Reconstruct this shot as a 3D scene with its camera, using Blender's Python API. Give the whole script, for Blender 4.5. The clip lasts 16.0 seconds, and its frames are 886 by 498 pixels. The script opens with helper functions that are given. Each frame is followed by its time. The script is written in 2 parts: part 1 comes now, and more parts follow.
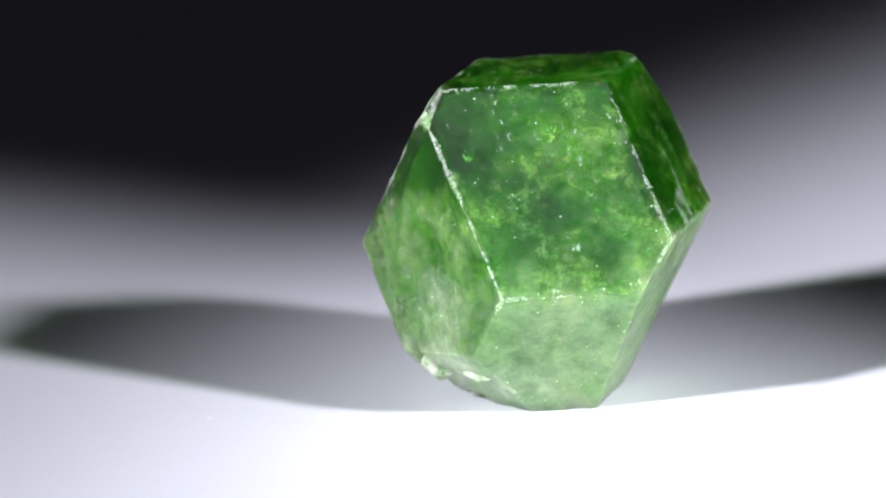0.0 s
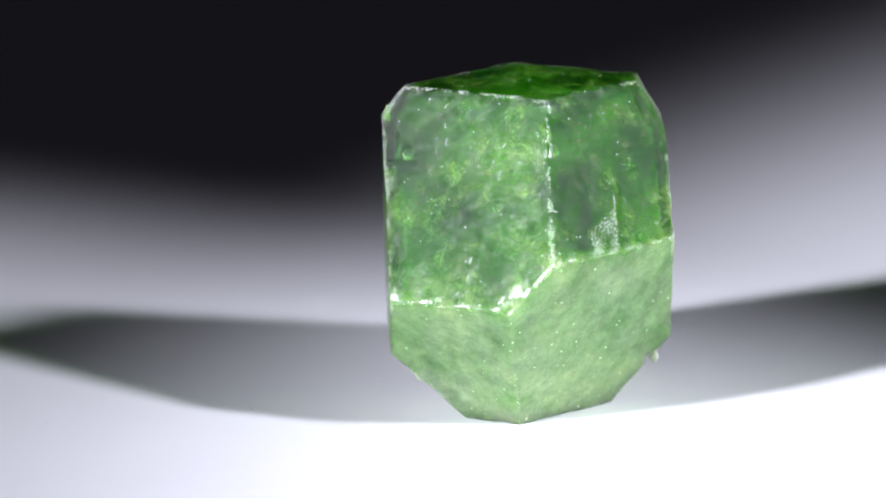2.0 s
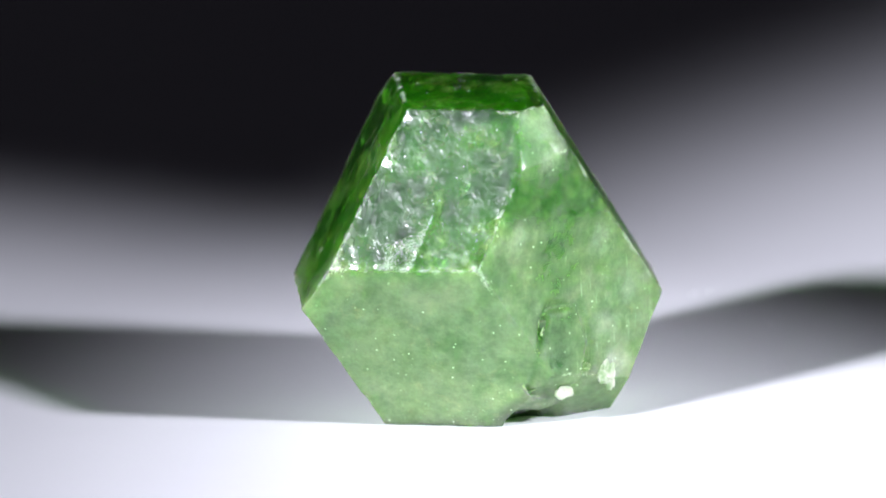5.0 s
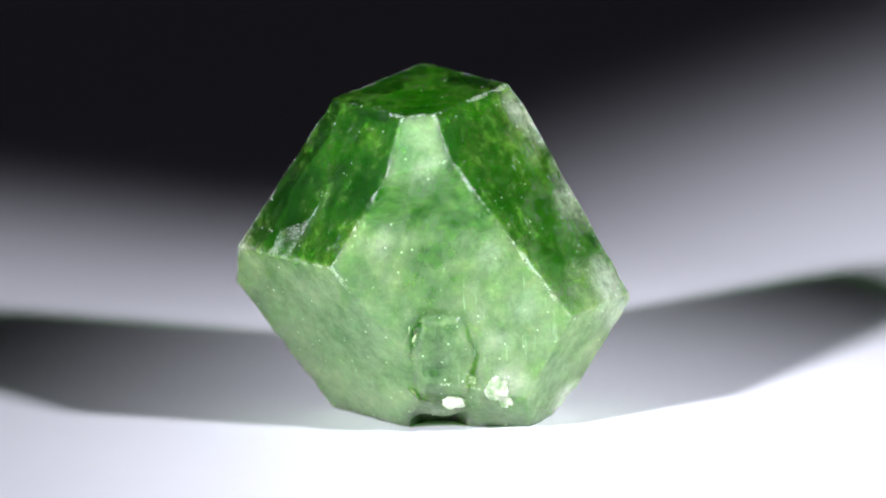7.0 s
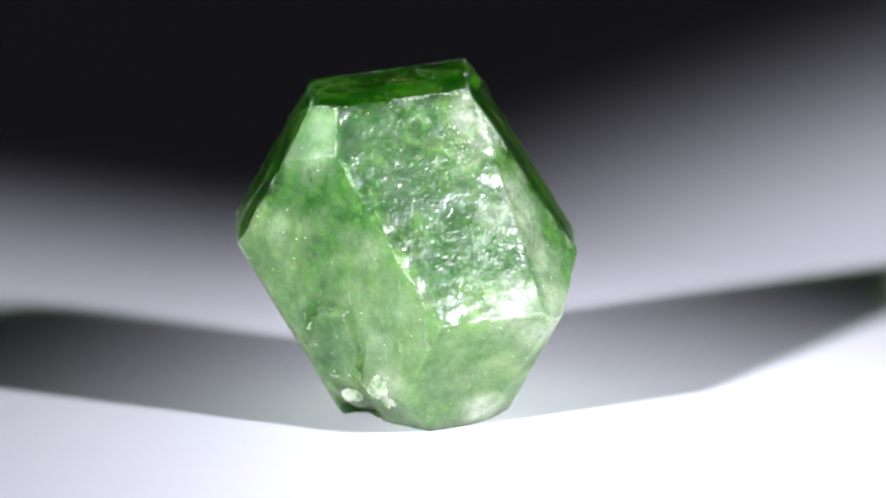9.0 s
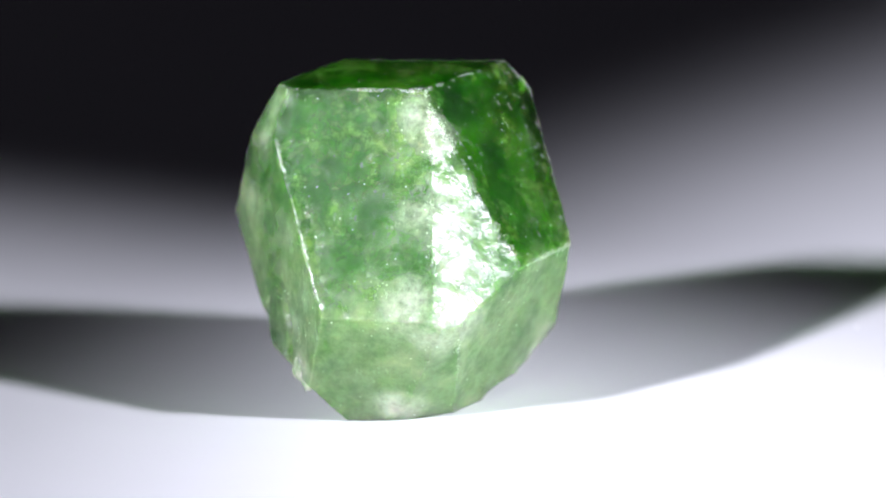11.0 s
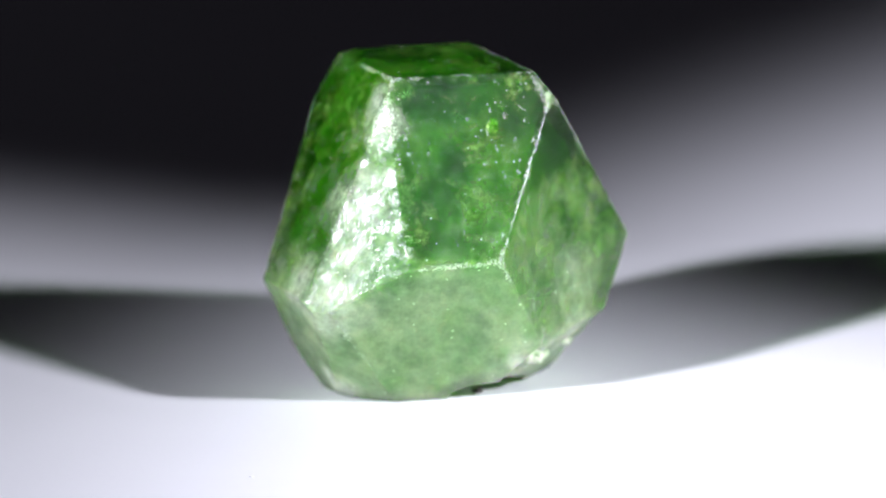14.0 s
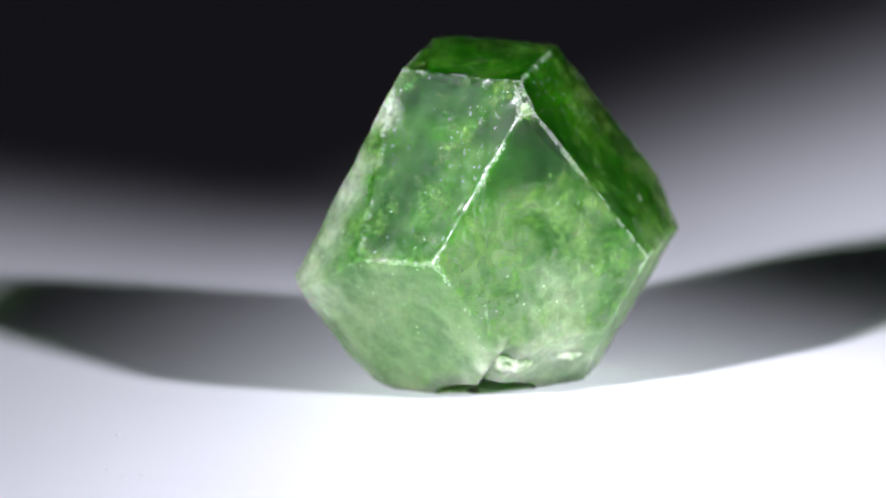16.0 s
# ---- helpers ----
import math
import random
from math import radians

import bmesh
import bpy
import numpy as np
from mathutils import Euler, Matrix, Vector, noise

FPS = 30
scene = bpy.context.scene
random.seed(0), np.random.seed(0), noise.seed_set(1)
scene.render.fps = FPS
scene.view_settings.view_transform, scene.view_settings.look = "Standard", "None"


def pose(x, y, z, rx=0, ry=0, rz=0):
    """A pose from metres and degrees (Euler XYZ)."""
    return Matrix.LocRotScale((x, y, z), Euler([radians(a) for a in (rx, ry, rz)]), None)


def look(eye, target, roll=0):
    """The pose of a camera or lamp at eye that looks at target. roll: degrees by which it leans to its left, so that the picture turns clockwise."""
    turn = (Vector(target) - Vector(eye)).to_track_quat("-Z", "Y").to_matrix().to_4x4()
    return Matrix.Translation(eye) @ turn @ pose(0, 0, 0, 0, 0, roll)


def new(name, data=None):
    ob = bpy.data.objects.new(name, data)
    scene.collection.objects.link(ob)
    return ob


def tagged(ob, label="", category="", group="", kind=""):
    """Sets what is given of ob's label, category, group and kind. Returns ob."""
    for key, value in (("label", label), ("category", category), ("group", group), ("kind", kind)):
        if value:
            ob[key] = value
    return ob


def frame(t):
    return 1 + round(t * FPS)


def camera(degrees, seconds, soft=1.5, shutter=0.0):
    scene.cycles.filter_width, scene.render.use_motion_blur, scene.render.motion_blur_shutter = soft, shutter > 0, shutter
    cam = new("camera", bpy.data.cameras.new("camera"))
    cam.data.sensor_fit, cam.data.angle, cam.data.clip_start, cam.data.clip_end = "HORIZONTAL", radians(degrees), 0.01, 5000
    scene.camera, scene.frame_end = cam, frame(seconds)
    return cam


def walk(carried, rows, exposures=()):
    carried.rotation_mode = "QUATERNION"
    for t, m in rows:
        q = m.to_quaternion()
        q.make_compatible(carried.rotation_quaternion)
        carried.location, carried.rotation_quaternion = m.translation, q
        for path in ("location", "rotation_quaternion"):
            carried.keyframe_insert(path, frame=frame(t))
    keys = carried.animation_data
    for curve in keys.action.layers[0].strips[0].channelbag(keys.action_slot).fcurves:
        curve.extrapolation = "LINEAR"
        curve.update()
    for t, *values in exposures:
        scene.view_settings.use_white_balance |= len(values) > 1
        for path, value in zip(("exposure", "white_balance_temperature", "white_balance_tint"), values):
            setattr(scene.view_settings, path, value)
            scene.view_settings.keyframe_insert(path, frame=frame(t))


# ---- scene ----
MM = 0.001
cam = camera(4.988, 16.0, soft=1.8)
# a long macro lens, a forearm away, slightly rolled
EYE = Vector((-0.796, -291.77, 69.73 + 4.36)) * MM
TARGET = Vector((-0.796, 0.0, 4.36)) * MM
LENS = look(EYE, TARGET, -2.65)
cam.data.dof.use_dof = True
cam.data.dof.focus_distance = 0.2955
cam.data.dof.aperture_fstop = 68
walk(cam, [(0.0, LENS), (16.0, LENS)])
SPIN = -360.0 / 20.0          # degrees a second, clockwise from above

# ---------------------------------------------------------------- light
world = bpy.data.worlds.new("dim_room")
scene.world = world
world.use_nodes = True
wbg = world.node_tree.nodes["Background"]
wbg.inputs[0].default_value = (0.62, 0.58, 0.75, 1)
wbg.inputs[1].default_value = 0.0185
scene.view_settings.exposure = 0.0


def spot(name, az, el, dist, aim, watts, size, blend, radius, color):
    data = bpy.data.lights.new(name, "SPOT")
    data.energy, data.spot_size, data.spot_blend = watts, radians(size), blend
    data.shadow_soft_size, data.color = radius, color
    a, e = radians(az), radians(el)
    eye = Vector((math.cos(a) * math.cos(e), math.sin(a) * math.cos(e), math.sin(e))) * dist
    ob = new(name, data)
    ob.matrix_world = look(eye, aim)
    return ob


COOL = (0.925, 0.93, 1.07)
spot("desk_lamp_light", -140.3, 30.9, 0.16, (0.070, 0.0277, 0), 2.7, 29.0, 0.706, 0.008, COOL)
spot("desk_lamp_light", -38.0, 30.3, 0.16, (-0.0207, -0.0058, 0), 1.6, 20.2, 0.42, 0.008, COOL)


# ---------------------------------------------------------------- materials
def mat(name):
    m = bpy.data.materials.new(name)
    m.use_nodes = True
    return m, m.node_tree.nodes, m.node_tree.links, m.node_tree.nodes["Principled BSDF"]


def node(nodes, kind, **vals):
    n = nodes.new(kind)
    for k, v in vals.items():
        n.inputs[k.replace("_", " ")].default_value = v
    return n


def ramp(nodes, links, src, stops):
    r = nodes.new("ShaderNodeValToRGB")
    els = r.color_ramp.elements
    while len(els) < len(stops):
        els.new(0.5)
    for e, (p, c) in zip(els, stops):
        e.position = p
        e.color = (*c, 1) if len(c) == 3 else c
    links.new(src, r.inputs[0])
    return r


def mix(nodes, links, fac, a, b, blend="MIX"):
    n = nodes.new("ShaderNodeMix")
    n.data_type, n.blend_type = "RGBA", blend
    for sock, v in ((n.inputs[0], fac), (n.inputs[6], a), (n.inputs[7], b)):
        if hasattr(v, "links"):
            links.new(v, sock)
        else:
            sock.default_value = v if not isinstance(v, tuple) else (*v, 1)
    return n.outputs[2]


def noise_tex(nodes, links, co, scale, detail=4, rough=0.55, dist=0.0):
    n = node(nodes, "ShaderNodeTexNoise", Scale=scale, Detail=detail, Roughness=rough, Distortion=dist)
    links.new(co, n.inputs["Vector"])
    return n.outputs["Fac"]


def grey(v):
    return (v, v, v)


def acrylic_material():
    m, ns, ln, b = mat("white_matte_acrylic")
    co = ns.new("ShaderNodeTexCoord").outputs["Object"]
    big = noise_tex(ns, ln, co, 60, 3)
    fine = noise_tex(ns, ln, co, 3500, 3)
    c = ramp(ns, ln, big, [(0.3, (0.80, 0.80, 0.82)), (0.7, (0.84, 0.84, 0.86))])
    ln.new(c.outputs[0], b.inputs["Base Color"])
    r = ramp(ns, ln, fine, [(0.3, grey(0.5)), (0.7, grey(0.65))])
    ln.new(r.outputs[0], b.inputs["Roughness"])
    bump = node(ns, "ShaderNodeBump", Strength=0.05, Distance=0.00003)
    ln.new(fine, bump.inputs["Height"])
    ln.new(bump.outputs[0], b.inputs["Normal"])
    b.inputs["Specular IOR Level"].default_value = 0.3
    return m


def dark_material(name, c):
    m, ns, ln, b = mat(name)
    co = ns.new("ShaderNodeTexCoord").outputs["Object"]
    k = ramp(ns, ln, noise_tex(ns, ln, co, 9, 5), [(0.3, tuple(0.7 * v for v in c)), (0.7, c)])
    ln.new(k.outputs[0], b.inputs["Base Color"])
    b.inputs["Roughness"].default_value = 0.7
    return m


def math_node(m, op, *vals):
    n = m.node_tree.nodes.new("ShaderNodeMath")
    n.operation = op
    for i, v in enumerate(vals):
        if hasattr(v, "links"):
            m.node_tree.links.new(v, n.inputs[i])
        else:
            n.inputs[i].default_value = v
    return n.outputs[0]


def clamp01(m, v):
    n = m.node_tree.nodes.new("ShaderNodeClamp")
    m.node_tree.links.new(v, n.inputs[0])
    return n.outputs[0]


def attribute(m, name):
    n = m.node_tree.nodes.new("ShaderNodeAttribute")
    n.attribute_name = name
    return n.outputs["Fac"]


def mix_shader(m, fac, a, b):
    n = m.node_tree.nodes.new("ShaderNodeMixShader")
    ln = m.node_tree.links
    if hasattr(fac, "links"):
        ln.new(fac, n.inputs[0])
    else:
        n.inputs[0].default_value = fac
    ln.new(a, n.inputs[1])
    ln.new(b, n.inputs[2])
    return n.outputs[0]


def skin_material():
    """Clear green garnet surface: frosted and scratched, chalky along worn edges; one sees the clouds inside."""
    m, ns, ln, b = mat("clear_green_garnet")
    co = ns.new("ShaderNodeTexCoord").outputs["Object"]
    cloud = noise_tex(ns, ln, co, 420, 6, 0.65, 0.2)
    mottle = noise_tex(ns, ln, co, 1900, 8, 0.72, 0.15)
    grain = noise_tex(ns, ln, co, 9000, 4, 0.65)
    pits = noise_tex(ns, ln, co, 19000, 3, 0.7)
    pale, haze = attribute(m, "pale"), attribute(m, "milky")
    broken = math_node(m, "MULTIPLY", attribute(m, "wear"), math_node(m, "MULTIPLY_ADD", pits, 4.6, -1.3))
    wr = ramp(ns, ln, broken, [(0.44, grey(0)), (0.68, grey(0.42))]).outputs[0]
    cell = ns.new("ShaderNodeTexVoronoi")
    cell.inputs["Scale"].default_value = 2600
    ln.new(co, cell.inputs["Vector"])
    dots = ramp(ns, ln, cell.outputs["Distance"], [(0.04, grey(0.6)), (0.11, grey(0))]).outputs[0]
    dots = math_node(m, "MULTIPLY", dots, math_node(m, "GREATER_THAN", noise_tex(ns, ln, co, 1100, 4, 0.7), 0.51))
    cell = ns.new("ShaderNodeTexVoronoi")
    cell.inputs["Scale"].default_value = 4600
    ln.new(co, cell.inputs["Vector"])
    specks = ramp(ns, ln, cell.outputs["Distance"], [(0.05, grey(0.8)), (0.17, grey(0))]).outputs[0]
    specks = math_node(m, "MULTIPLY", specks, math_node(m, "GREATER_THAN", noise_tex(ns, ln, cell.outputs["Position"], 7000, 2), 0.615))
    dots = math_node(m, "MAXIMUM", dots, specks)
    cell = ns.new("ShaderNodeTexVoronoi")
    cell.inputs["Scale"].default_value = 6000
    ln.new(co, cell.inputs["Vector"])
    dust = ramp(ns, ln, cell.outputs["Distance"], [(0.10, grey(0.55)), (0.24, grey(0))]).outputs[0]
    dust = math_node(m, "MULTIPLY", dust, math_node(m, "GREATER_THAN", noise_tex(ns, ln, co, 620, 6, 0.75), 0.61))
    polish = attribute(m, "polish")
    dust = math_node(m, "MULTIPLY", dust, math_node(m, "MULTIPLY_ADD", polish, 0.7, 0.2))
    # drawn-out scratches; their white also paints in sparkle streaks that the gloss misses
    stretch = ns.new("ShaderNodeMapping")
    stretch.inputs["Scale"].default_value = (1.0, 1.0, 0.14)
    stretch.inputs["Rotation"].default_value = (0.5, 0.35, 0.2)
    ln.new(co, stretch.inputs["Vector"])
    scr_glint = noise_tex(ns, ln, stretch.outputs[0], 5200, 3, 0.6)
    scr_glint = ramp(ns, ln, scr_glint, [(0.62, grey(0)), (0.72, grey(0.5))]).outputs[0]
    scr_glint = math_node(m, "MULTIPLY", scr_glint, math_node(m, "MULTIPLY", polish, ramp(ns, ln, cloud, [(0.46, grey(0)), (0.56, grey(1))]).outputs[0]))
    wr = math_node(m, "MAXIMUM", math_node(m, "MAXIMUM", wr, dots), math_node(m, "MAXIMUM", dust, scr_glint))

    frost = node(ns, "ShaderNodeBump", Strength=1.0, Distance=0.00005)
    fibre = noise_tex(ns, ln, stretch.outputs[0], 9000, 3, 0.6)
    ln.new(mix(ns, ln, 0.4, mix(ns, ln, 0.35, pits, grain), fibre), frost.inputs["Height"])

    # what one looks through: tinted, partly bent by the flawed surface
    tint = ramp(ns, ln, cloud, [(0.35, (0.38, 0.68, 0.34)), (0.65, (0.72, 0.86, 0.36))]).outputs[0]
    see = ns.new("ShaderNodeBsdfTransparent")
    ln.new(tint, see.inputs[0])
    bent = ramp(ns, ln, mottle, [(0.35, (0.06, 0.31, 0.12)), (0.65, (0.38, 0.60, 0.22))]).outputs[0]
    ln.new(bent, b.inputs["Base Color"])
    b.inputs["Transmission Weight"].default_value = 1.0
    b.inputs["Roughness"].default_value = 0.24
    b.inputs["IOR"].default_value = 1.6
    ln.new(frost.outputs[0], b.inputs["Normal"])
    inside = mix_shader(m, 0.36, see.outputs[0], b.outputs[0])

    # thin milky film on etched facets and for painted floor light, chalk on worn edges
    film = ns.new("ShaderNodeBsdfPrincipled")
    fc = ramp(ns, ln, mix(ns, ln, 0.35, cloud, mottle), [(0.36, (0.40, 0.57, 0.34)), (0.51, (0.49, 0.65, 0.40)), (0.66, (0.62, 0.74, 0.46))]).outputs[0]
    fc = mix(ns, ln, pale, fc, (0.74, 0.77, 0.62))
    spots = ramp(ns, ln, noise_tex(ns, ln, co, 3000, 6, 0.7, 0.3), [(0.56, grey(0)), (0.66, grey(0.5))]).outputs[0]
    spots = math_node(m, "MULTIPLY", spots, ramp(ns, ln, noise_tex(ns, ln, co, 500, 3), [(0.48, grey(0)), (0.6, grey(1))]).outputs[0])
    fc = mix(ns, ln, spots, fc, (0.84, 0.86, 0.50))
    fc = mix(ns, ln, wr, fc, (0.76, 0.82, 0.74))
    ln.new(fc, film.inputs["Base Color"])
    film.inputs["Subsurface Weight"].default_value = 1.0
    film.inputs["Subsurface Radius"].default_value = (0.6, 1.0, 0.4)
    film.inputs["Subsurface Scale"].default_value = 0.001
    film.inputs["Roughness"].default_value = 0.6
    film.inputs["Specular IOR Level"].default_value = 0.3
    f = math_node(m, "MULTIPLY_ADD", mix(ns, ln, 0.6, mottle, cloud), 0.9, -0.50)
    f = math_node(m, "ADD", f, math_node(m, "MULTIPLY_ADD", grain, 0.06, -0.03))
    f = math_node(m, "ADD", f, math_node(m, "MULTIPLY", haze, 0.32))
    f = math_node(m, "ADD", f, math_node(m, "MULTIPLY", pale, math_node(m, "MULTIPLY_ADD", mottle, 1.6, -0.25)))
    f = clamp01(m, math_node(m, "ADD", clamp01(m, f), wr))
    both = mix_shader(m, f, inside, film.outputs[0])

    # etched, faintly rippled outer skin: a high index stone
    etch = node(ns, "ShaderNodeBump", Strength=1.0, Distance=0.0000115)
    ripple = noise_tex(ns, ln, stretch.outputs[0], 13000, 2, 0.5, 0.3)
    swell = node(ns, "ShaderNodeBump", Strength=1.0, Distance=0.000022)
    ln.new(noise_tex(ns, ln, co, 2400, 2, 0.5), swell.inputs["Height"])
    ln.new(mix(ns, ln, 0.5, noise_tex(ns, ln, co, 11500, 2, 0.5), ripple), etch.inputs["Height"])
    ln.new(swell.outputs[0], etch.inputs["Normal"])
    gloss = ns.new("ShaderNodeBsdfGlossy")
    ln.new(ramp(ns, ln, mottle, [(0.35, grey(0.13)), (0.65, grey(0.24))]).outputs[0], gloss.inputs["Roughness"])
    ln.new(etch.outputs[0], gloss.inputs["Normal"])
    lw = node(ns, "ShaderNodeLayerWeight", Blend=0.5)
    patch = ramp(ns, ln, mix(ns, ln, 0.5, cloud, mottle), [(0.42, grey(0.2)), (0.55, grey(1.0))]).outputs[0]
    base = math_node(m, "MULTIPLY", math_node(m, "MULTIPLY_ADD", polish, 0.047, 0.009), patch)
    fres = math_node(m, "MULTIPLY_ADD", math_node(m, "POWER", lw.outputs["Facing"], 5.0), 0.25, base)
    out = mix_shader(m, fres, both, gloss.outputs[0])
    ln.new(out, ns["Material Output"].inputs["Surface"])
    return m


def veil_material():
    """Broken milky clouds a little under the surface."""
    m, ns, ln, b = mat("milky_inclusion_veil")
    co = ns.new("ShaderNodeTexCoord").outputs["Object"]
    cloud = noise_tex(ns, ln, co, 600, 8, 0.7, 0.3)
    wisps = noise_tex(ns, ln, co, 2300, 9, 0.74, 0.2)
    haze = attribute(m, "milky")
    c = ramp(ns, ln, wisps, [(0.34, (0.13, 0.32, 0.11)), (0.5, (0.39, 0.55, 0.20)), (0.66, (0.72, 0.80, 0.34))]).outputs[0]
    ln.new(c, b.inputs["Base Color"])
    b.inputs["Roughness"].default_value = 0.6
    b.inputs["Subsurface Weight"].default_value = 1.0
    b.inputs["Subsurface Radius"].default_value = (0.6, 1.0, 0.4)
    b.inputs["Subsurface Scale"].default_value = 0.002
    see = ns.new("ShaderNodeBsdfTransparent")
    see.inputs[0].default_value = (0.54, 0.84, 0.33, 1)
    f = math_node(m, "MULTIPLY_ADD", cloud, 1.9, -0.90)
    f = math_node(m, "ADD", f, math_node(m, "MULTIPLY_ADD", wisps, 1.2, -0.60))
    # denser on the lower facets, where platter light is painted in
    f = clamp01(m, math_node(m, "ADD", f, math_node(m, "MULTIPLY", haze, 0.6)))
    ln.new(mix_shader(m, f, see.outputs[0], b.outputs[0]), ns["Material Output"].inputs["Surface"])
    return m


def core_material():
    """The deep green heart."""
    m, ns, ln, b = mat("deep_green_garnet_heart")
    co = ns.new("ShaderNodeTexCoord").outputs["Object"]
    n1 = noise_tex(ns, ln, co, 420, 6, 0.62, 0.3)
    c = ramp(ns, ln, n1, [(0.34, (0.012, 0.075, 0.026)), (0.5, (0.075, 0.19, 0.022)), (0.68, (0.27, 0.38, 0.05))]).outputs[0]
    # paler low down: platter light shining through, put into the colour
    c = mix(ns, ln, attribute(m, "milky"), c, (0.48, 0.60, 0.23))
    # near-black corner: the unlit background behind the stone, put into the heart's colour
    c = mix(ns, ln, attribute(m, "deep"), c, (0.008, 0.045, 0.026))
    ln.new(c, b.inputs["Base Color"])
    b.inputs["Roughness"].default_value = 0.5
    b.inputs["Subsurface Weight"].default_value = 1.0
    b.inputs["Subsurface Radius"].default_value = (0.5, 1.0, 0.35)
    b.inputs["Subsurface Scale"].default_value = 0.002
    return m


def chalk_material():
    m, ns, ln, b = mat("white_calcite_crust")
    co = ns.new("ShaderNodeTexCoord").outputs["Object"]
    n1 = noise_tex(ns, ln, co, 2500, 5, 0.6)
    c = ramp(ns, ln, n1, [(0.38, (0.20, 0.34, 0.14)), (0.5, (0.46, 0.54, 0.36)), (0.65, (0.68, 0.70, 0.56))])
    ln.new(c.outputs[0], b.inputs["Base Color"])
    b.inputs["Roughness"].default_value = 0.6
    b.inputs["Subsurface Weight"].default_value = 0.5
    b.inputs["Subsurface Radius"].default_value = (0.6, 0.8, 0.5)
    b.inputs["Subsurface Scale"].default_value = 0.0004
    bump = node(ns, "ShaderNodeBump", Strength=0.6, Distance=0.00006)
    ln.new(n1, bump.inputs["Height"])
    ln.new(bump.outputs[0], b.inputs["Normal"])
    return m


def flake_material():
    m, ns, ln, b = mat("bright_fracture_flakes")
    co = ns.new("ShaderNodeTexCoord").outputs["Object"]
    c = ramp(ns, ln, noise_tex(ns, ln, co, 2200, 5, 0.65), [(0.35, (0.36, 0.52, 0.24)), (0.65, (0.74, 0.78, 0.56))]).outputs[0]
    ln.new(c, b.inputs["Base Color"])
    b.inputs["Roughness"].default_value = 0.25
    see = ns.new("ShaderNodeBsdfTransparent")
    see.inputs[0].default_value = (0.85, 0.95, 0.75, 1)
    f = ramp(ns, ln, noise_tex(ns, ln, co, 5000, 5, 0.7), [(0.42, grey(0.05)), (0.62, grey(0.7))]).outputs[0]
    ln.new(mix_shader(m, f, see.outputs[0], b.outputs[0]), ns["Material Output"].inputs["Surface"])
    return m


FLAKE = flake_material()
ACRYLIC, CHALK = acrylic_material(), chalk_material()
CRYSTAL, VEIL, HEART = skin_material(), veil_material(), core_material()
TABLE = dark_material("dark_grey_laminate", (0.05, 0.05, 0.055))
WALL = dark_material("unlit_dark_wall", (0.04, 0.04, 0.045))


def part(name, bm, material, parent=None, label=""):
    me = bpy.data.meshes.new(name)
    bm.to_mesh(me)
    bm.free()
    me.materials.append(material)
    ob = new(name, me)
    ob.parent = parent
    return tagged(ob, label)


# ---------------------------------------------------------------- setting
def slab(x0, x1, y0, y1, z0, z1):
    bm = bmesh.new()
    bmesh.ops.create_cube(bm, size=1)
    bmesh.ops.scale(bm, vec=(x1 - x0, y1 - y0, z1 - z0), verts=bm.verts)
    bmesh.ops.translate(bm, vec=((x0 + x1) / 2, (y0 + y1) / 2, (z0 + z1) / 2), verts=bm.verts)
    return bm


tagged(part("table_top", slab(-0.6, 0.6, -0.6, 0.5, -0.055, -0.022), TABLE),
       "dark grey laminate work table under the turntable", "table", kind="structure")
tagged(part("wall_back", slab(-1.5, 1.5, 0.9, 1.0, -0.8, 1.6), WALL),
       "unlit dark wall behind the table", "wall", kind="structure")


def turntable():
    root = new("turntable")
    bm = bmesh.new()
    prof = [(0.0, -0.004), (0.088, -0.004), (0.0895, -0.0035), (0.09, -0.0025), (0.09, -0.0012), (0.0895, -0.0004), (0.0885, 0.0), (0.0, 0.0)]
    n = 96
    rings = []
    for r, z in prof:
        if r == 0:
            rings.append([bm.verts.new((0, 0, z))])
        else:
            rings.append([bm.verts.new((r * math.cos(2 * math.pi * i / n), r * math.sin(2 * math.pi * i / n), z)) for i in range(n)])
    for a, b in zip(rings, rings[1:]):
        for i in range(n):
            j = (i + 1) % n
            f = [a[i % len(a)], a[j % len(a)], b[j % len(b)], b[i % len(b)]]
            bm.faces.new(list(dict.fromkeys(f)))
    bmesh.ops.recalc_face_normals(bm, faces=bm.faces)
    part("platter", bm, ACRYLIC, root)
    bm = bmesh.new()
    bmesh.ops.create_cone(bm, cap_ends=True, segments=48, radius1=0.07, radius2=0.066, depth=0.018)
    bmesh.ops.translate(bm, vec=(0, 0, -0.013), verts=bm.verts)
    part("motor_base", bm, ACRYLIC, root)
    return tagged(root, "white matte acrylic turntable disc lit by two lamps", "turntable")


# ---------------------------------------------------------------- the crystal
CENTRE = Vector((0, 0, 4.76))      # millimetres over the platter
HOME = Vector((2.0, 0.2, 0.0))     # where it stands on the platter
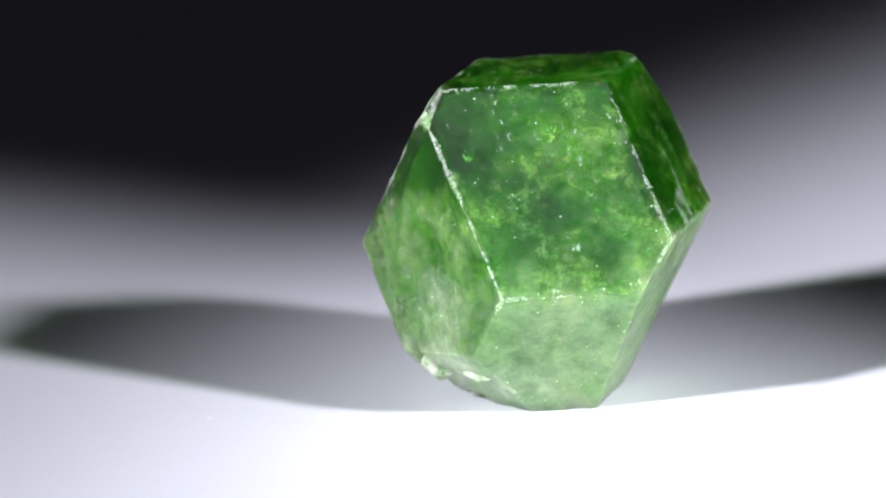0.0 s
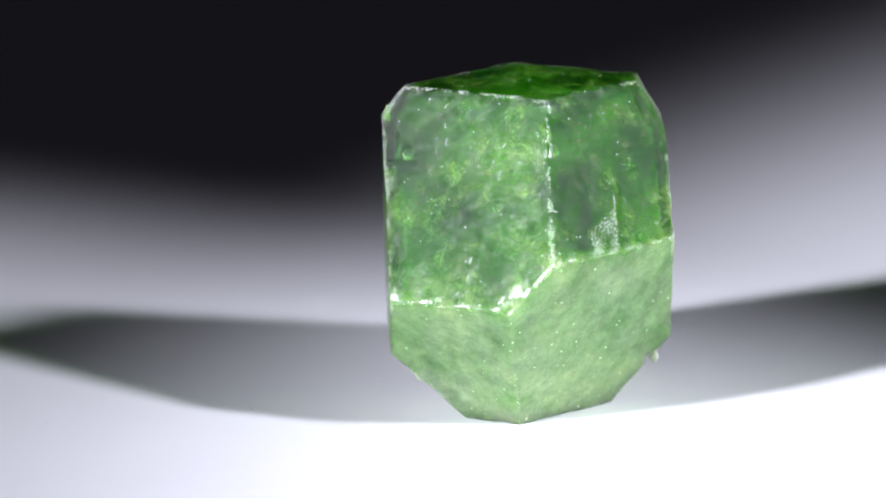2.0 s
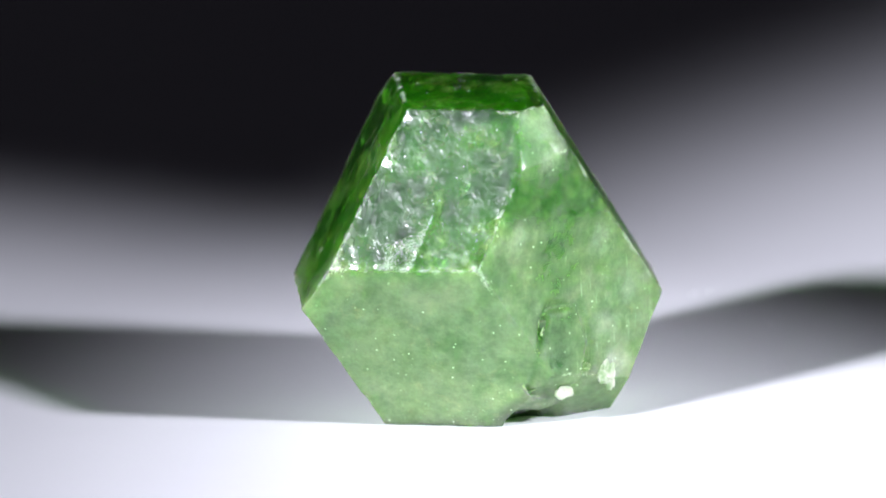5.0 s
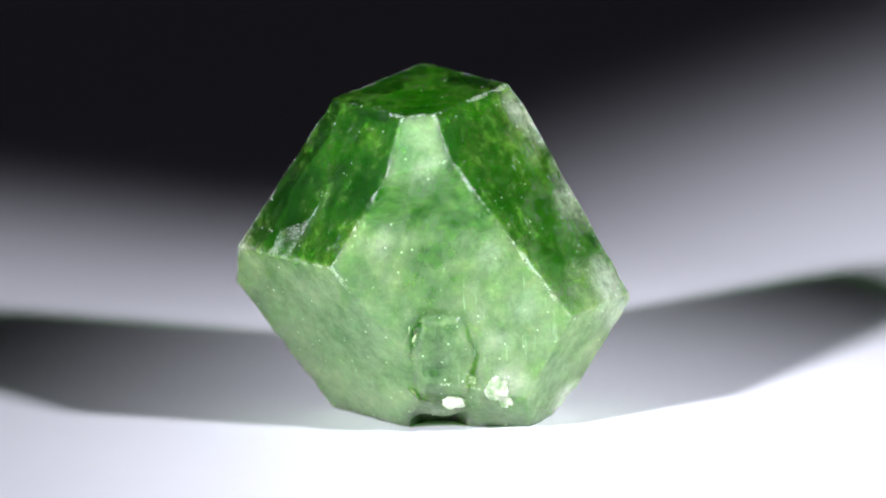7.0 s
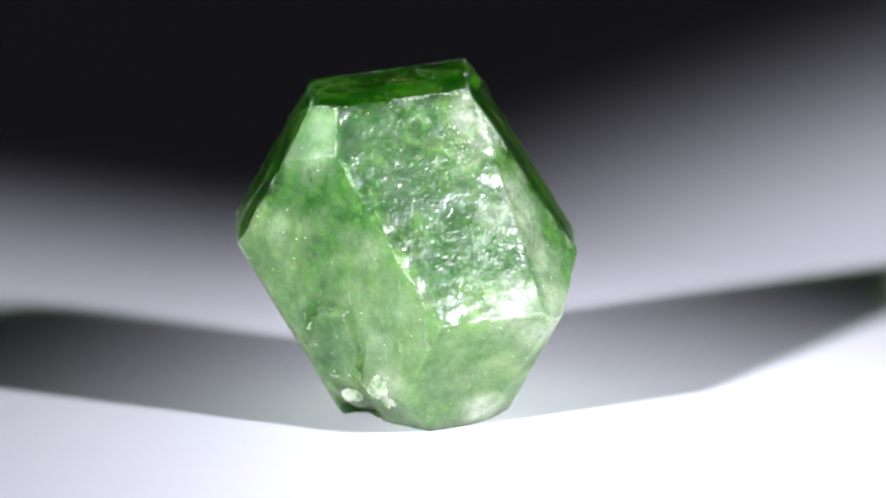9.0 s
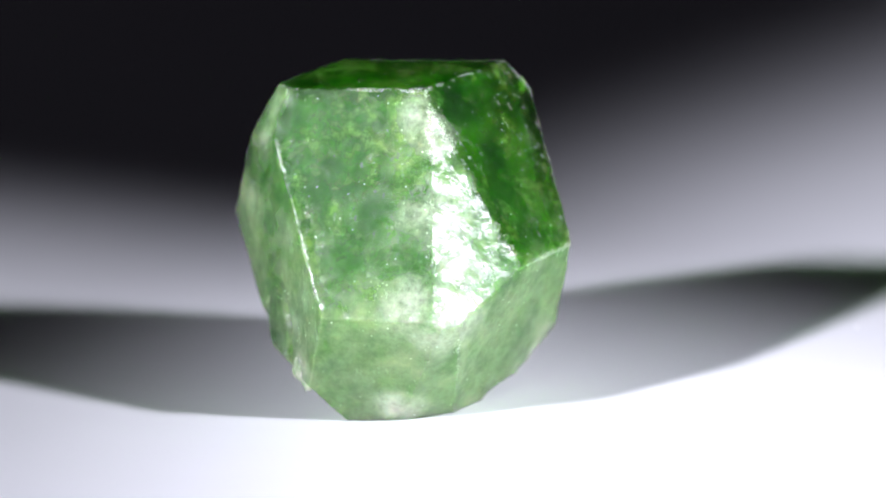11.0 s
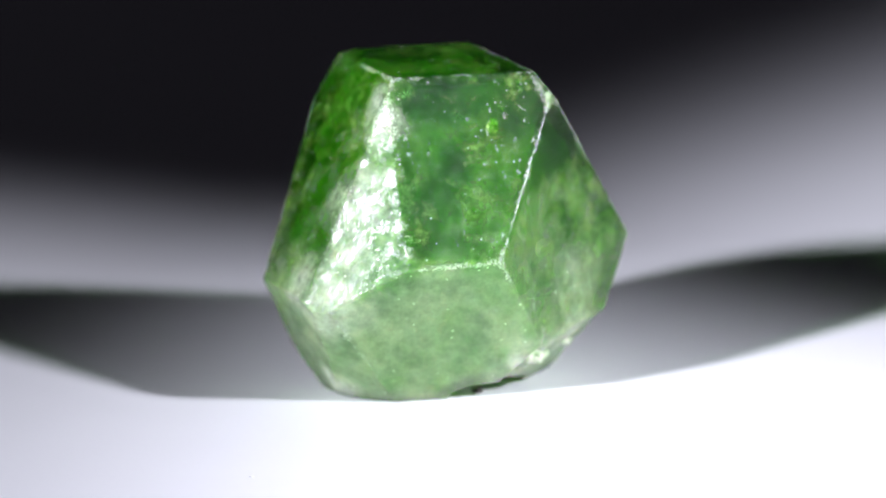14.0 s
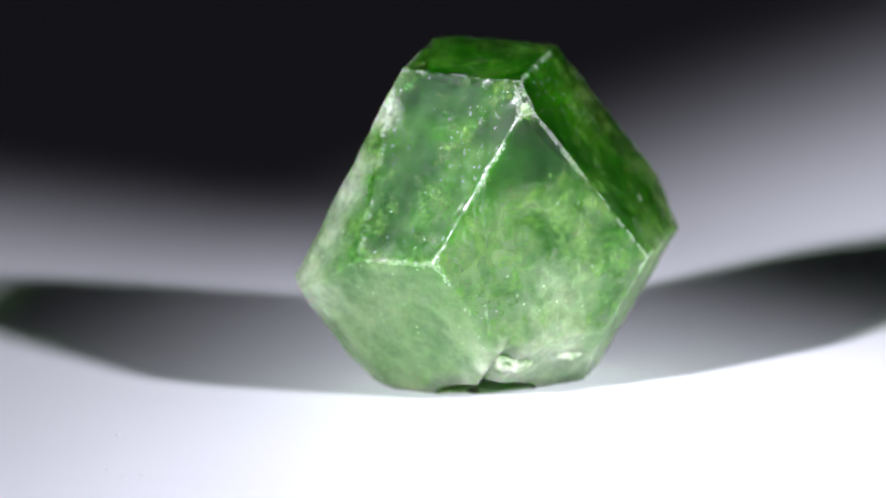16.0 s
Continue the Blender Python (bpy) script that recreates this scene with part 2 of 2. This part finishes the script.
# facets: azimuth and elevation of the normal, distance from the centre
FACETS = (
    (0, 89.9, 4.85), (0, -90, 4.76),
    (-85.9, 30.8, 4.21), (-17.7, 28.9, 4.65), (94.2, 28.8, 4.02), (161.85, 30.35, 4.17),
    (38.9, -0.3, 4.04), (-142.8, 0.7, 4.20),
    (-87.2, -30.6, 5.01), (-16.5, -27.0, 4.18), (164.6, -26.8, 4.52), (93.2, -25.6, 5.34),
    (134.5, 25.5, 4.30), (-136.5, -45.5, 5.04), (134.0, -36.2, 5.37), (-6.2, -27.9, 4.28),
    (34.4, 26.5, 5.18), (26.5, -44.0, 4.98), (-149.0, 40.0, 5.75), (112.1, -41.9, 5.75),
)


# each facet's paleness, in the same order: milky matter, with floor light painted low
HAZE_AND_FLOOR_LIGHT = (0.0, 0.4, 0.10, 0.0, 0.15, 0.08, 0.55, 0.15, 0.72, 0.72, 0.62, 0.60, 0.5, 0.70, 0.75, 0.72, 0.90, 0.6, 0.25, 0.65)
# how glossy each facet is
POLISH = (0.5, 0.2, 0.8, 1.0, 0.45, 0.9, 0.35, 0.5, 0.15, 0.15, 0.15, 0.2, 0.30, 0.3, 0.2, 0.15, 0.35, 0.2, 1.0, 0.2)
# milky patches: place, reach, strength
PALE = (
    ((-2.6, 4.45, 3.3), 1.5, 0.6), ((-1.95, 2.3, 8.5), 1.0, 0.65), ((-3.0, 3.9, 4.7), 1.2, 0.4), ((-2.9, 3.0, 6.2), 0.9, 0.4), ((-0.83, 3.8, 0.6), 0.95, 0.7),
    ((-3.0, -1.5, 1.2), 1.5, 0.6), ((-2.4, -2.7, 1.9), 1.3, 0.45), ((1.9, 3.75, 1.6), 0.7, 0.5),
    ((3.4, 2.3, 9.2), 0.8, 0.4), ((-1.7, 4.9, 3.9), 1.2, 0.65), ((-2.3, 3.35, 6.3), 1.6, 0.5), ((-1.26, 2.2, 9.0), 0.75, 0.6),
    ((-2.98, -3.04, 3.4), 1.4, 0.25), ((-2.57, -3.04, 1.6), 1.1, 0.45), ((-3.6, -0.95, 1.15), 0.6, 0.7), ((-3.0, -1.1, 0.7), 0.75, 0.8), ((-2.2, -2.6, 1.3), 0.7, 0.6), ((-1.2, -3.2, 1.0), 1.5, 0.3),
    ((2.17, 3.58, 5.5), 0.7, 0.25), ((1.63, 4.24, 3.9), 0.6, 0.25), ((2.17, 3.58, 2.9), 0.6, 0.25), ((4.2, 1.17, 6.1), 0.5, 0.25), ((3.36, 2.17, 8.0), 0.8, 0.3),
)


def normal_of(az, el):
    a, e = radians(az), radians(el)
    return Vector((math.cos(a) * math.cos(e), math.sin(a) * math.cos(e), math.sin(e)))


def faceted(facets, centre, size=14):
    """A convex block cut by one plane for each facet."""
    bm = bmesh.new()
    bmesh.ops.create_cube(bm, size=size)
    bmesh.ops.translate(bm, vec=centre, verts=bm.verts)
    for az, el, d in facets:
        n = normal_of(az, el)
        cut = bmesh.ops.bisect_plane(bm, geom=bm.verts[:] + bm.edges[:] + bm.faces[:], dist=1e-5,
                                     plane_co=centre + n * d, plane_no=n, clear_outer=True)
        edges = [g for g in cut["geom_cut"] if isinstance(g, bmesh.types.BMEdge)]
        if edges:
            bmesh.ops.edgeloop_fill(bm, edges=edges)
    bmesh.ops.recalc_face_normals(bm, faces=bm.faces)
    return bm


def refine(bm, longest, wanted=None):
    bmesh.ops.triangulate(bm, faces=bm.faces[:])
    for _ in range(9):
        long = [e for e in bm.edges if e.calc_length() > longest and (wanted is None or wanted(e.verts[0].co) or wanted(e.verts[1].co))]
        if not long:
            break
        bmesh.ops.subdivide_edges(bm, edges=long, cuts=1)
        bmesh.ops.triangulate(bm, faces=bm.faces[:])


# hollows under the crystal
HOLLOW = Vector((2.94, 1.97, 0.0))
INWARD = Vector((math.cos(radians(40)), math.sin(radians(40)), 0))
SIDE = Vector((-INWARD.y, INWARD.x, 0))
FRAGMENT = Vector((3.05, 2.28, 2.45))
LIFTED = Vector((-2.5, -0.6, 0.0))
# chalky crusts: place, half sizes across, outwards and up, facing azimuth
CRUSTS = (
    ((2.22, 3.60, 1.52), 0.40, (0.85, 0.2, 0.9), 42), ((1.95, 3.72, 1.12), 0.24, (0.8, 0.25, 1.0), 50),
    ((2.66, 2.34, 1.02), 0.30, (1.1, 0.40, 0.55), 40),
    ((-3.12, -1.75, 1.18), 0.48, (1.1, 0.5, 0.6), -140), ((-1.95, -3.12, 1.22), 0.34, (1.3, 0.22, 0.5), -125),
    ((-3.12, -2.46, 8.80), 0.15, (1.0, 0.5, 1.5), -130),
)


def lump(place, size, squash, az):
    bm = bmesh.new()
    bmesh.ops.create_icosphere(bm, subdivisions=5, radius=1)
    a = radians(az - 90)
    turned = Matrix.Rotation(a, 3, "Z")
    for v in bm.verts:
        d = v.co.copy()
        k = 1 + 0.45 * noise.noise(d * 1.4 + Vector(place)) + 0.25 * noise.noise(d * 3.0 + Vector(place)) + 0.10 * noise.noise(d * 9.0)
        q = Vector((d.x * squash[0], d.y * squash[1], d.z * squash[2])) * (k * size)
        v.co = (turned @ q + Vector(place)) * MM
    for f in bm.faces:
        f.smooth = True
    return bm


def block(root):
    """A small stepped crystal grown into the upright facet, over the hollow."""
    c = Vector((2.41, 1.78, 2.42))
    cuts = ((40, 6, 0.98), (118, 2, 0.72), (-42, -10, 0.80), (85, 45, 1.25), (40, 70, 1.22), (40, -50, 1.0), (70, 4, 0.92), (-140, 0, 1.2))
    bm = faceted(cuts, c, 5)
    refine(bm, 0.07)
    planes = [(normal_of(a, e), d) for a, e, d in cuts]
    bm.normal_update()
    wear = bm.verts.layers.float.new("wear")
    milky = bm.verts.layers.float.new("milky")
    for v in bm.verts:
        p = v.co
        v[milky] = 0.75
        rim = sorted(d - n.dot(p - c) for n, d in planes)[1]
        v[wear] = max(0.0, 0.25 + 0.6 * noise.noise(p * 2.5)) * max(0.0, 1 - rim / 0.1)
        v.co = (p + v.normal * (0.03 * noise.noise(p * 1.6) + 0.012 * noise.noise(p * 5))) * MM
    for f in bm.faces:
        f.smooth = True
    part("crystal_fragment", bm, CRYSTAL, root, "small milky green crystal grown into the side")


def blended(rel, planes, shares):
    near = [(math.exp((n.dot(rel) - d) / 0.06), k) for (n, d), k in zip(planes, shares)]
    return sum(w * k for w, k in near) / max(1e-9, sum(w for w, k in near))


def dark_backdrop_of(rel):
    """One upper corner is clear: the dark background seen through it, painted as colour."""
    return max(0.0, 1 - (rel - Vector((-2.9, -2.4, 3.9))).length / (2.7 + noise.noise(rel * 0.9)))


def step_of(p):
    """How far a point lies across the growth step."""
    return p.x * 0.262 + p.y * 0.965 - (-0.295 + (p.z - 6.45) * 0.354)


def groove(p):
    """Depth of the seam round the small crystal grown into the upright facet."""
    r = p - FRAGMENT
    if r.dot(INWARD) < -0.6:
        return 0.0
    a, b = r.dot(SIDE) / 0.86, r.z / 1.28
    u = max(b, -b, 0.86 * a + 0.45 * b, -0.9 * a + 0.4 * b, 0.92 * a - 0.3 * b, -0.95 * a - 0.2 * b) + 0.06 * noise.noise(p * 2.7)
    return 0.24 * math.exp(-((u - 1.0) / (0.10 if u < 1 else 0.2)) ** 2) * max(0.2, 0.9 + 0.9 * noise.noise(p * 1.1))


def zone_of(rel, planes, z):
    # lower parts paler: the white platter's light put into the colour
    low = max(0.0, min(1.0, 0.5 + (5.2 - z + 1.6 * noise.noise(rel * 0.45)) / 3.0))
    return blended(rel, planes, HAZE_AND_FLOOR_LIGHT) + 0.38 * low - 0.08 - 0.4 * dark_backdrop_of(rel)


def inner(root, name, inset, lumps, longest, material, label):
    facets = [(a, e, d - inset) for a, e, d in FACETS]
    bm = faceted(facets, CENTRE)
    refine(bm, longest)
    bm.normal_update()
    planes = [(normal_of(a, e), d) for a, e, d in facets]
    milky = bm.verts.layers.float.new("milky")
    deep = bm.verts.layers.float.new("deep")
    for v in bm.verts:
        p = v.co.copy()
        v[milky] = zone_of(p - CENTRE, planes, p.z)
        v[deep] = dark_backdrop_of(p - CENTRE)
        r = p - HOLLOW
        u = (r.dot(SIDE) / 1.25) ** 2 + (r.dot(INWARD) / 2.2) ** 2
        q = p + v.normal * (lumps * noise.noise(p * 0.8) + 0.4 * lumps * noise.noise(p * 2.3))
        cleft = p.x * 0.656 - p.y * 0.755 + 1.257 - (p.z - 0.4) * 0.138
        if p.x < -0.6 and p.y < -0.2 and p.z < 2.4:
            q = q - planes[13][0] * (0.65 * math.exp(-(cleft / 0.3) ** 2) * min(1.0, (2.4 - p.z) / 1.2))
        q = q - INWARD * groove(p)
        if u < 1:
            q.z = max(q.z, (1.2 + inset) * math.sqrt(1 - u))
        r = p - LIFTED
        u = (r.x / 2.1) ** 2 + (r.y / 1.8) ** 2
        if u < 1:
            q.z = max(q.z, (0.8 + inset) * math.sqrt(1 - u))
        v.co = q * MM
    for f in bm.faces:
        f.smooth = True
    part(name, bm, material, root, label)


def flakes(root, count, low, high):
    """Healed cracks and bright scales, scattered close under the facets."""
    rng = random.Random(11)
    planes = [(normal_of(a, e), d) for a, e, d in FACETS]
    bm = bmesh.new()
    made = 0
    while made < count:
        n, d = planes[rng.choice((2, 3, 4, 5, 6, 6, 6, 7, 8, 8, 9, 9, 10, 11, 13))]
        t1 = n.orthogonal().normalized()
        t2 = n.cross(t1)
        q = CENTRE + n * (d - rng.uniform(0.03, 0.12)) + t1 * rng.uniform(-4, 4) + t2 * rng.uniform(-4, 4)
        if min(dd - nn.dot(q - CENTRE) for nn, dd in planes) < 0.025 or q.z < 0.9:
            continue
        size = low * (high / low) ** (rng.random() ** 2.2)
        lean = (n + Vector((rng.gauss(0, 0.35), rng.gauss(0, 0.35), rng.gauss(0, 0.35)))).normalized()
        a = lean.orthogonal().normalized()
        b = lean.cross(a)
        spin, thin, sides = rng.uniform(0, 6.28), rng.uniform(0.25, 0.9), rng.randint(5, 8)
        ring = []
        for i in range(sides):
            w = 2 * math.pi * i / sides
            r = size * rng.uniform(0.55, 1.0)
            x, y = r * math.cos(w), r * thin * math.sin(w)
            u, v = x * math.cos(spin) - y * math.sin(spin), x * math.sin(spin) + y * math.cos(spin)
            ring.append(q + a * u + b * v)
        if any(dd - nn.dot(c - CENTRE) < 0.012 for nn, dd in planes for c in ring):
            continue
        top = [bm.verts.new((c + lean * 0.008) * MM) for c in ring]
        bot = [bm.verts.new((c - lean * 0.008) * MM) for c in ring]
        bm.faces.new(top)
        bm.faces.new(bot[::-1])
        for i in range(sides):
            j = (i + 1) % sides
            bm.faces.new((top[j], top[i], bot[i], bot[j]))
        made += 1
    tagged(part("fracture_flakes", bm, FLAKE, root, "bright fracture flakes inside the crystal"), kind="stuff")


def crystal():
    root = new("garnet_crystal")
    bm = faceted(FACETS, CENTRE)
    refine(bm, 0.16)
    planes = [(normal_of(a, e), d) for a, e, d in FACETS]
    refine(bm, 0.075, lambda co: sorted(d - n.dot(co - CENTRE) for n, d in planes)[1] < 0.2)
    refine(bm, 0.1, lambda co: abs((co - FRAGMENT).dot(SIDE)) < 1.3 and abs(co.z - FRAGMENT.z) < 1.8 and (co - FRAGMENT).dot(INWARD) > -0.5)
    refine(bm, 0.08, lambda co: abs(step_of(co)) < 0.16 and 5.2 < co.z < 8.4 and co.x > 2.5)
    rims = [v for v in bm.verts if sorted(d - n.dot(v.co - CENTRE) for n, d in planes)[1] < 0.14]
    for _ in range(2):
        bmesh.ops.smooth_vert(bm, verts=rims, factor=0.5, use_axis_x=True, use_axis_y=True, use_axis_z=True)
    bm.normal_update()
    layer = bm.verts.layers.float.new("wear")
    milky = bm.verts.layers.float.new("milky")
    cloudy = bm.verts.layers.float.new("pale")
    polish = bm.verts.layers.float.new("polish")
    for v in bm.verts:
        rel = v.co - CENTRE
        gaps = sorted(d - n.dot(rel) for n, d in planes)
        edge = sorted(d - n.dot(rel) for n, d in planes[:15] + planes[16:])[1]
        p = v.co
        worn = max(0.0, 1 - edge / 0.17)
        worn *= 0.38 + 0.9 * noise.noise(p * 0.55) + 0.6 * noise.noise(p * 2.4) + 0.5 * noise.noise(p * 7)
        worn *= 1.15 if p.z > 3.7 else 0.5
        v[layer] = max(0.0, min(0.58, worn))
        haze = 0.0
        for (x, y, z), r, k in PALE:
            q = 1 - (p - Vector((x, y, z))).length / (r * (1 + 0.35 * noise.noise(p * 1.3)))
            haze = max(haze, k * min(1.0, max(0.0, 1.35 * q)))
        v[cloudy] = haze
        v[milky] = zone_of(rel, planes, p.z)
        v[polish] = blended(rel, planes, POLISH)
        # a fissure splits the lower corner into two lobes
        cleft = p.x * 0.656 - p.y * 0.755 + 1.257 - (p.z - 0.4) * 0.138
        if p.x < -0.8 and p.y < -0.4 and p.z < 2.2:
            v.co = p - planes[13][0] * (0.6 * math.exp(-(cleft / 0.24) ** 2) * min(1.0, (2.2 - p.z) / 1.2))
            p = v.co.copy()
            v[cloudy] = max(haze, 0.5 * math.exp(-((cleft + 0.25) / 0.2) ** 2))
        # a shallow growth step across one facet: milky on one side, clear on the other, an etched patch at its foot
        step = 0.0
        if gaps[0] == planes[3][1] - planes[3][0].dot(rel):
            q = step_of(p)
            top = min(1.0, max(0.0, (8.4 - p.z) / 1.8))
            step = 0.035 * min(1.0, max(0.0, q / 0.25)) * top
            v[milky] += (0.18 if q < 0 else -0.3) * min(1.0, abs(q) / 0.12) * top
            v[polish] *= 1.0 if q < 0 else 0.55
            if p.z < 7.8:
                v[layer] = max(v[layer], (0.62 + 0.5 * noise.noise(p * 3.1)) * math.exp(-(q / 0.05) ** 2))
            if -1.0 < q < 0 and p.z < 6.5 + 0.5 * q:
                v[layer] = max(v[layer], 0.46 + 0.35 * noise.noise(p * 2.5))
        # etched faces, dented and nibbled edges
        h = 0.010 * noise.noise(p * 0.9) + 0.0025 * noise.noise(p * 3.2)
        h -= max(0.0, 1 - edge / 0.5) * 0.055 * max(0.0, noise.noise(p * 1.7 + Vector((3, 9, 2))) + 0.1)
        v.co = p + v.normal * (h - step) - INWARD * groove(p)
    for v in bm.verts:
        # arched hollow under one side, and a lifted corner
        r = v.co - HOLLOW
        u = (r.dot(SIDE) / 1.05) ** 2 + (r.dot(INWARD) / 1.9) ** 2
        if u < 1:
            v.co.z = max(v.co.z, 0.7 * (1 - u) ** 0.35 * (1 + 0.6 * noise.noise(v.co * 1.3)))
        r = v.co - LIFTED
        u = (r.x / 1.8) ** 2 + (r.y / 1.5) ** 2
        if u < 1:
            v.co.z = max(v.co.z, 0.5 * math.sqrt(1 - u))
        v.co.z = max(v.co.z, 0.0)
        v.co *= MM
    for f in bm.faces:
        f.smooth = True
    part("body", bm, CRYSTAL, root)
    inner(root, "inclusion_veil", 0.055, 0.015, 0.25, VEIL, "wispy milky inclusions under the surface")
    inner(root, "crystal_heart", 0.40, 0.22, 0.3, HEART, "deep green cloudy heart of the crystal")
    flakes(root, 680, 0.02, 0.42)
    block(root)
    for place, size, squash, az in CRUSTS:
        part("white_crust", lump(place, size, squash, az), CHALK, root, "rough white mineral crust")
    return tagged(root, "translucent mottled green garnet crystal with frosted facets", "crystal")


def crumb():
    bm = lump((0, 0, 0.07), 0.13, (1.2, 0.8, 0.6), 20)
    ob = part("mineral_crumb", bm, GRIT)
    return tagged(ob, "tiny dark mineral crumb lying beside the crystal", "crumb")


def lint(length, bend):
    bm = bmesh.new()
    n, rings = 10, []
    for i in range(n + 1):
        t = i / n - 0.5
        c = Vector((length * t, bend * math.cos(math.pi * t), 0.03 + 0.02 * math.sin(7 * t)))
        r = 0.022 * (1 - 0.5 * abs(2 * t))
        rings.append([bm.verts.new((c + Vector((0, r * math.cos(a), r * math.sin(a)))) * MM) for a in (0, 1.05, 2.09, 3.14, 4.19, 5.24)])
    for a, b in zip(rings, rings[1:]):
        for i in range(6):
            j = (i + 1) % 6
            bm.faces.new((a[i], a[j], b[j], b[i]))
    bm.faces.new(rings[0][::-1])
    bm.faces.new(rings[-1])
    ob = part("lint_fibre", bm, CHALKY)
    return tagged(ob, "short white lint fibre lying on the platter", "lint", "lint on the platter")


GRIT = dark_material("dark_mineral_grit", (0.06, 0.05, 0.045))
CHALKY = dark_material("white_lint", (0.95, 0.95, 0.95))
TURNTABLE = turntable()
STONE = crystal()
CRUMB = crumb()
# place on the platter in millimetres, length, bend, turn
LINT_PLACES = ((-10.7, 6.8, 0.28, 0.03, 40), (-10.9, 7.3, 0.18, 0.02, 50), (-10.3, 8.0, 0.08, 0.01, 0), (-6.4, 9.0, 0.16, 0.03, 80), (-7.9, -2.0, 0.15, 0.05, 30), (-4.8, -4.7, 0.14, 0.03, 20), (-9.3, -8.8, 0.12, 0.02, 10))
LINT = [(lint(l, b), x, y, a) for x, y, l, b, a in LINT_PLACES]


def turn(t, x=0.0, y=0.0, rz=0.0):
    return pose(0, 0, 0, 0, 0, SPIN * t) @ pose(x, y, 0, 0, 0, rz)


def motions():
    times = [i * 0.5 for i in range(33)]
    walk(TURNTABLE, [(t, turn(t)) for t in times])
    walk(CRUMB, [(t, turn(t, -0.21 * MM, 0.02 * MM)) for t in times])
    for ob, x, y, a in LINT:
        walk(ob, [(t, turn(t, x * MM, y * MM, a)) for t in times])
    walk(STONE, [(t, turn(t, HOME.x * MM, HOME.y * MM)) for t in times])


motions()
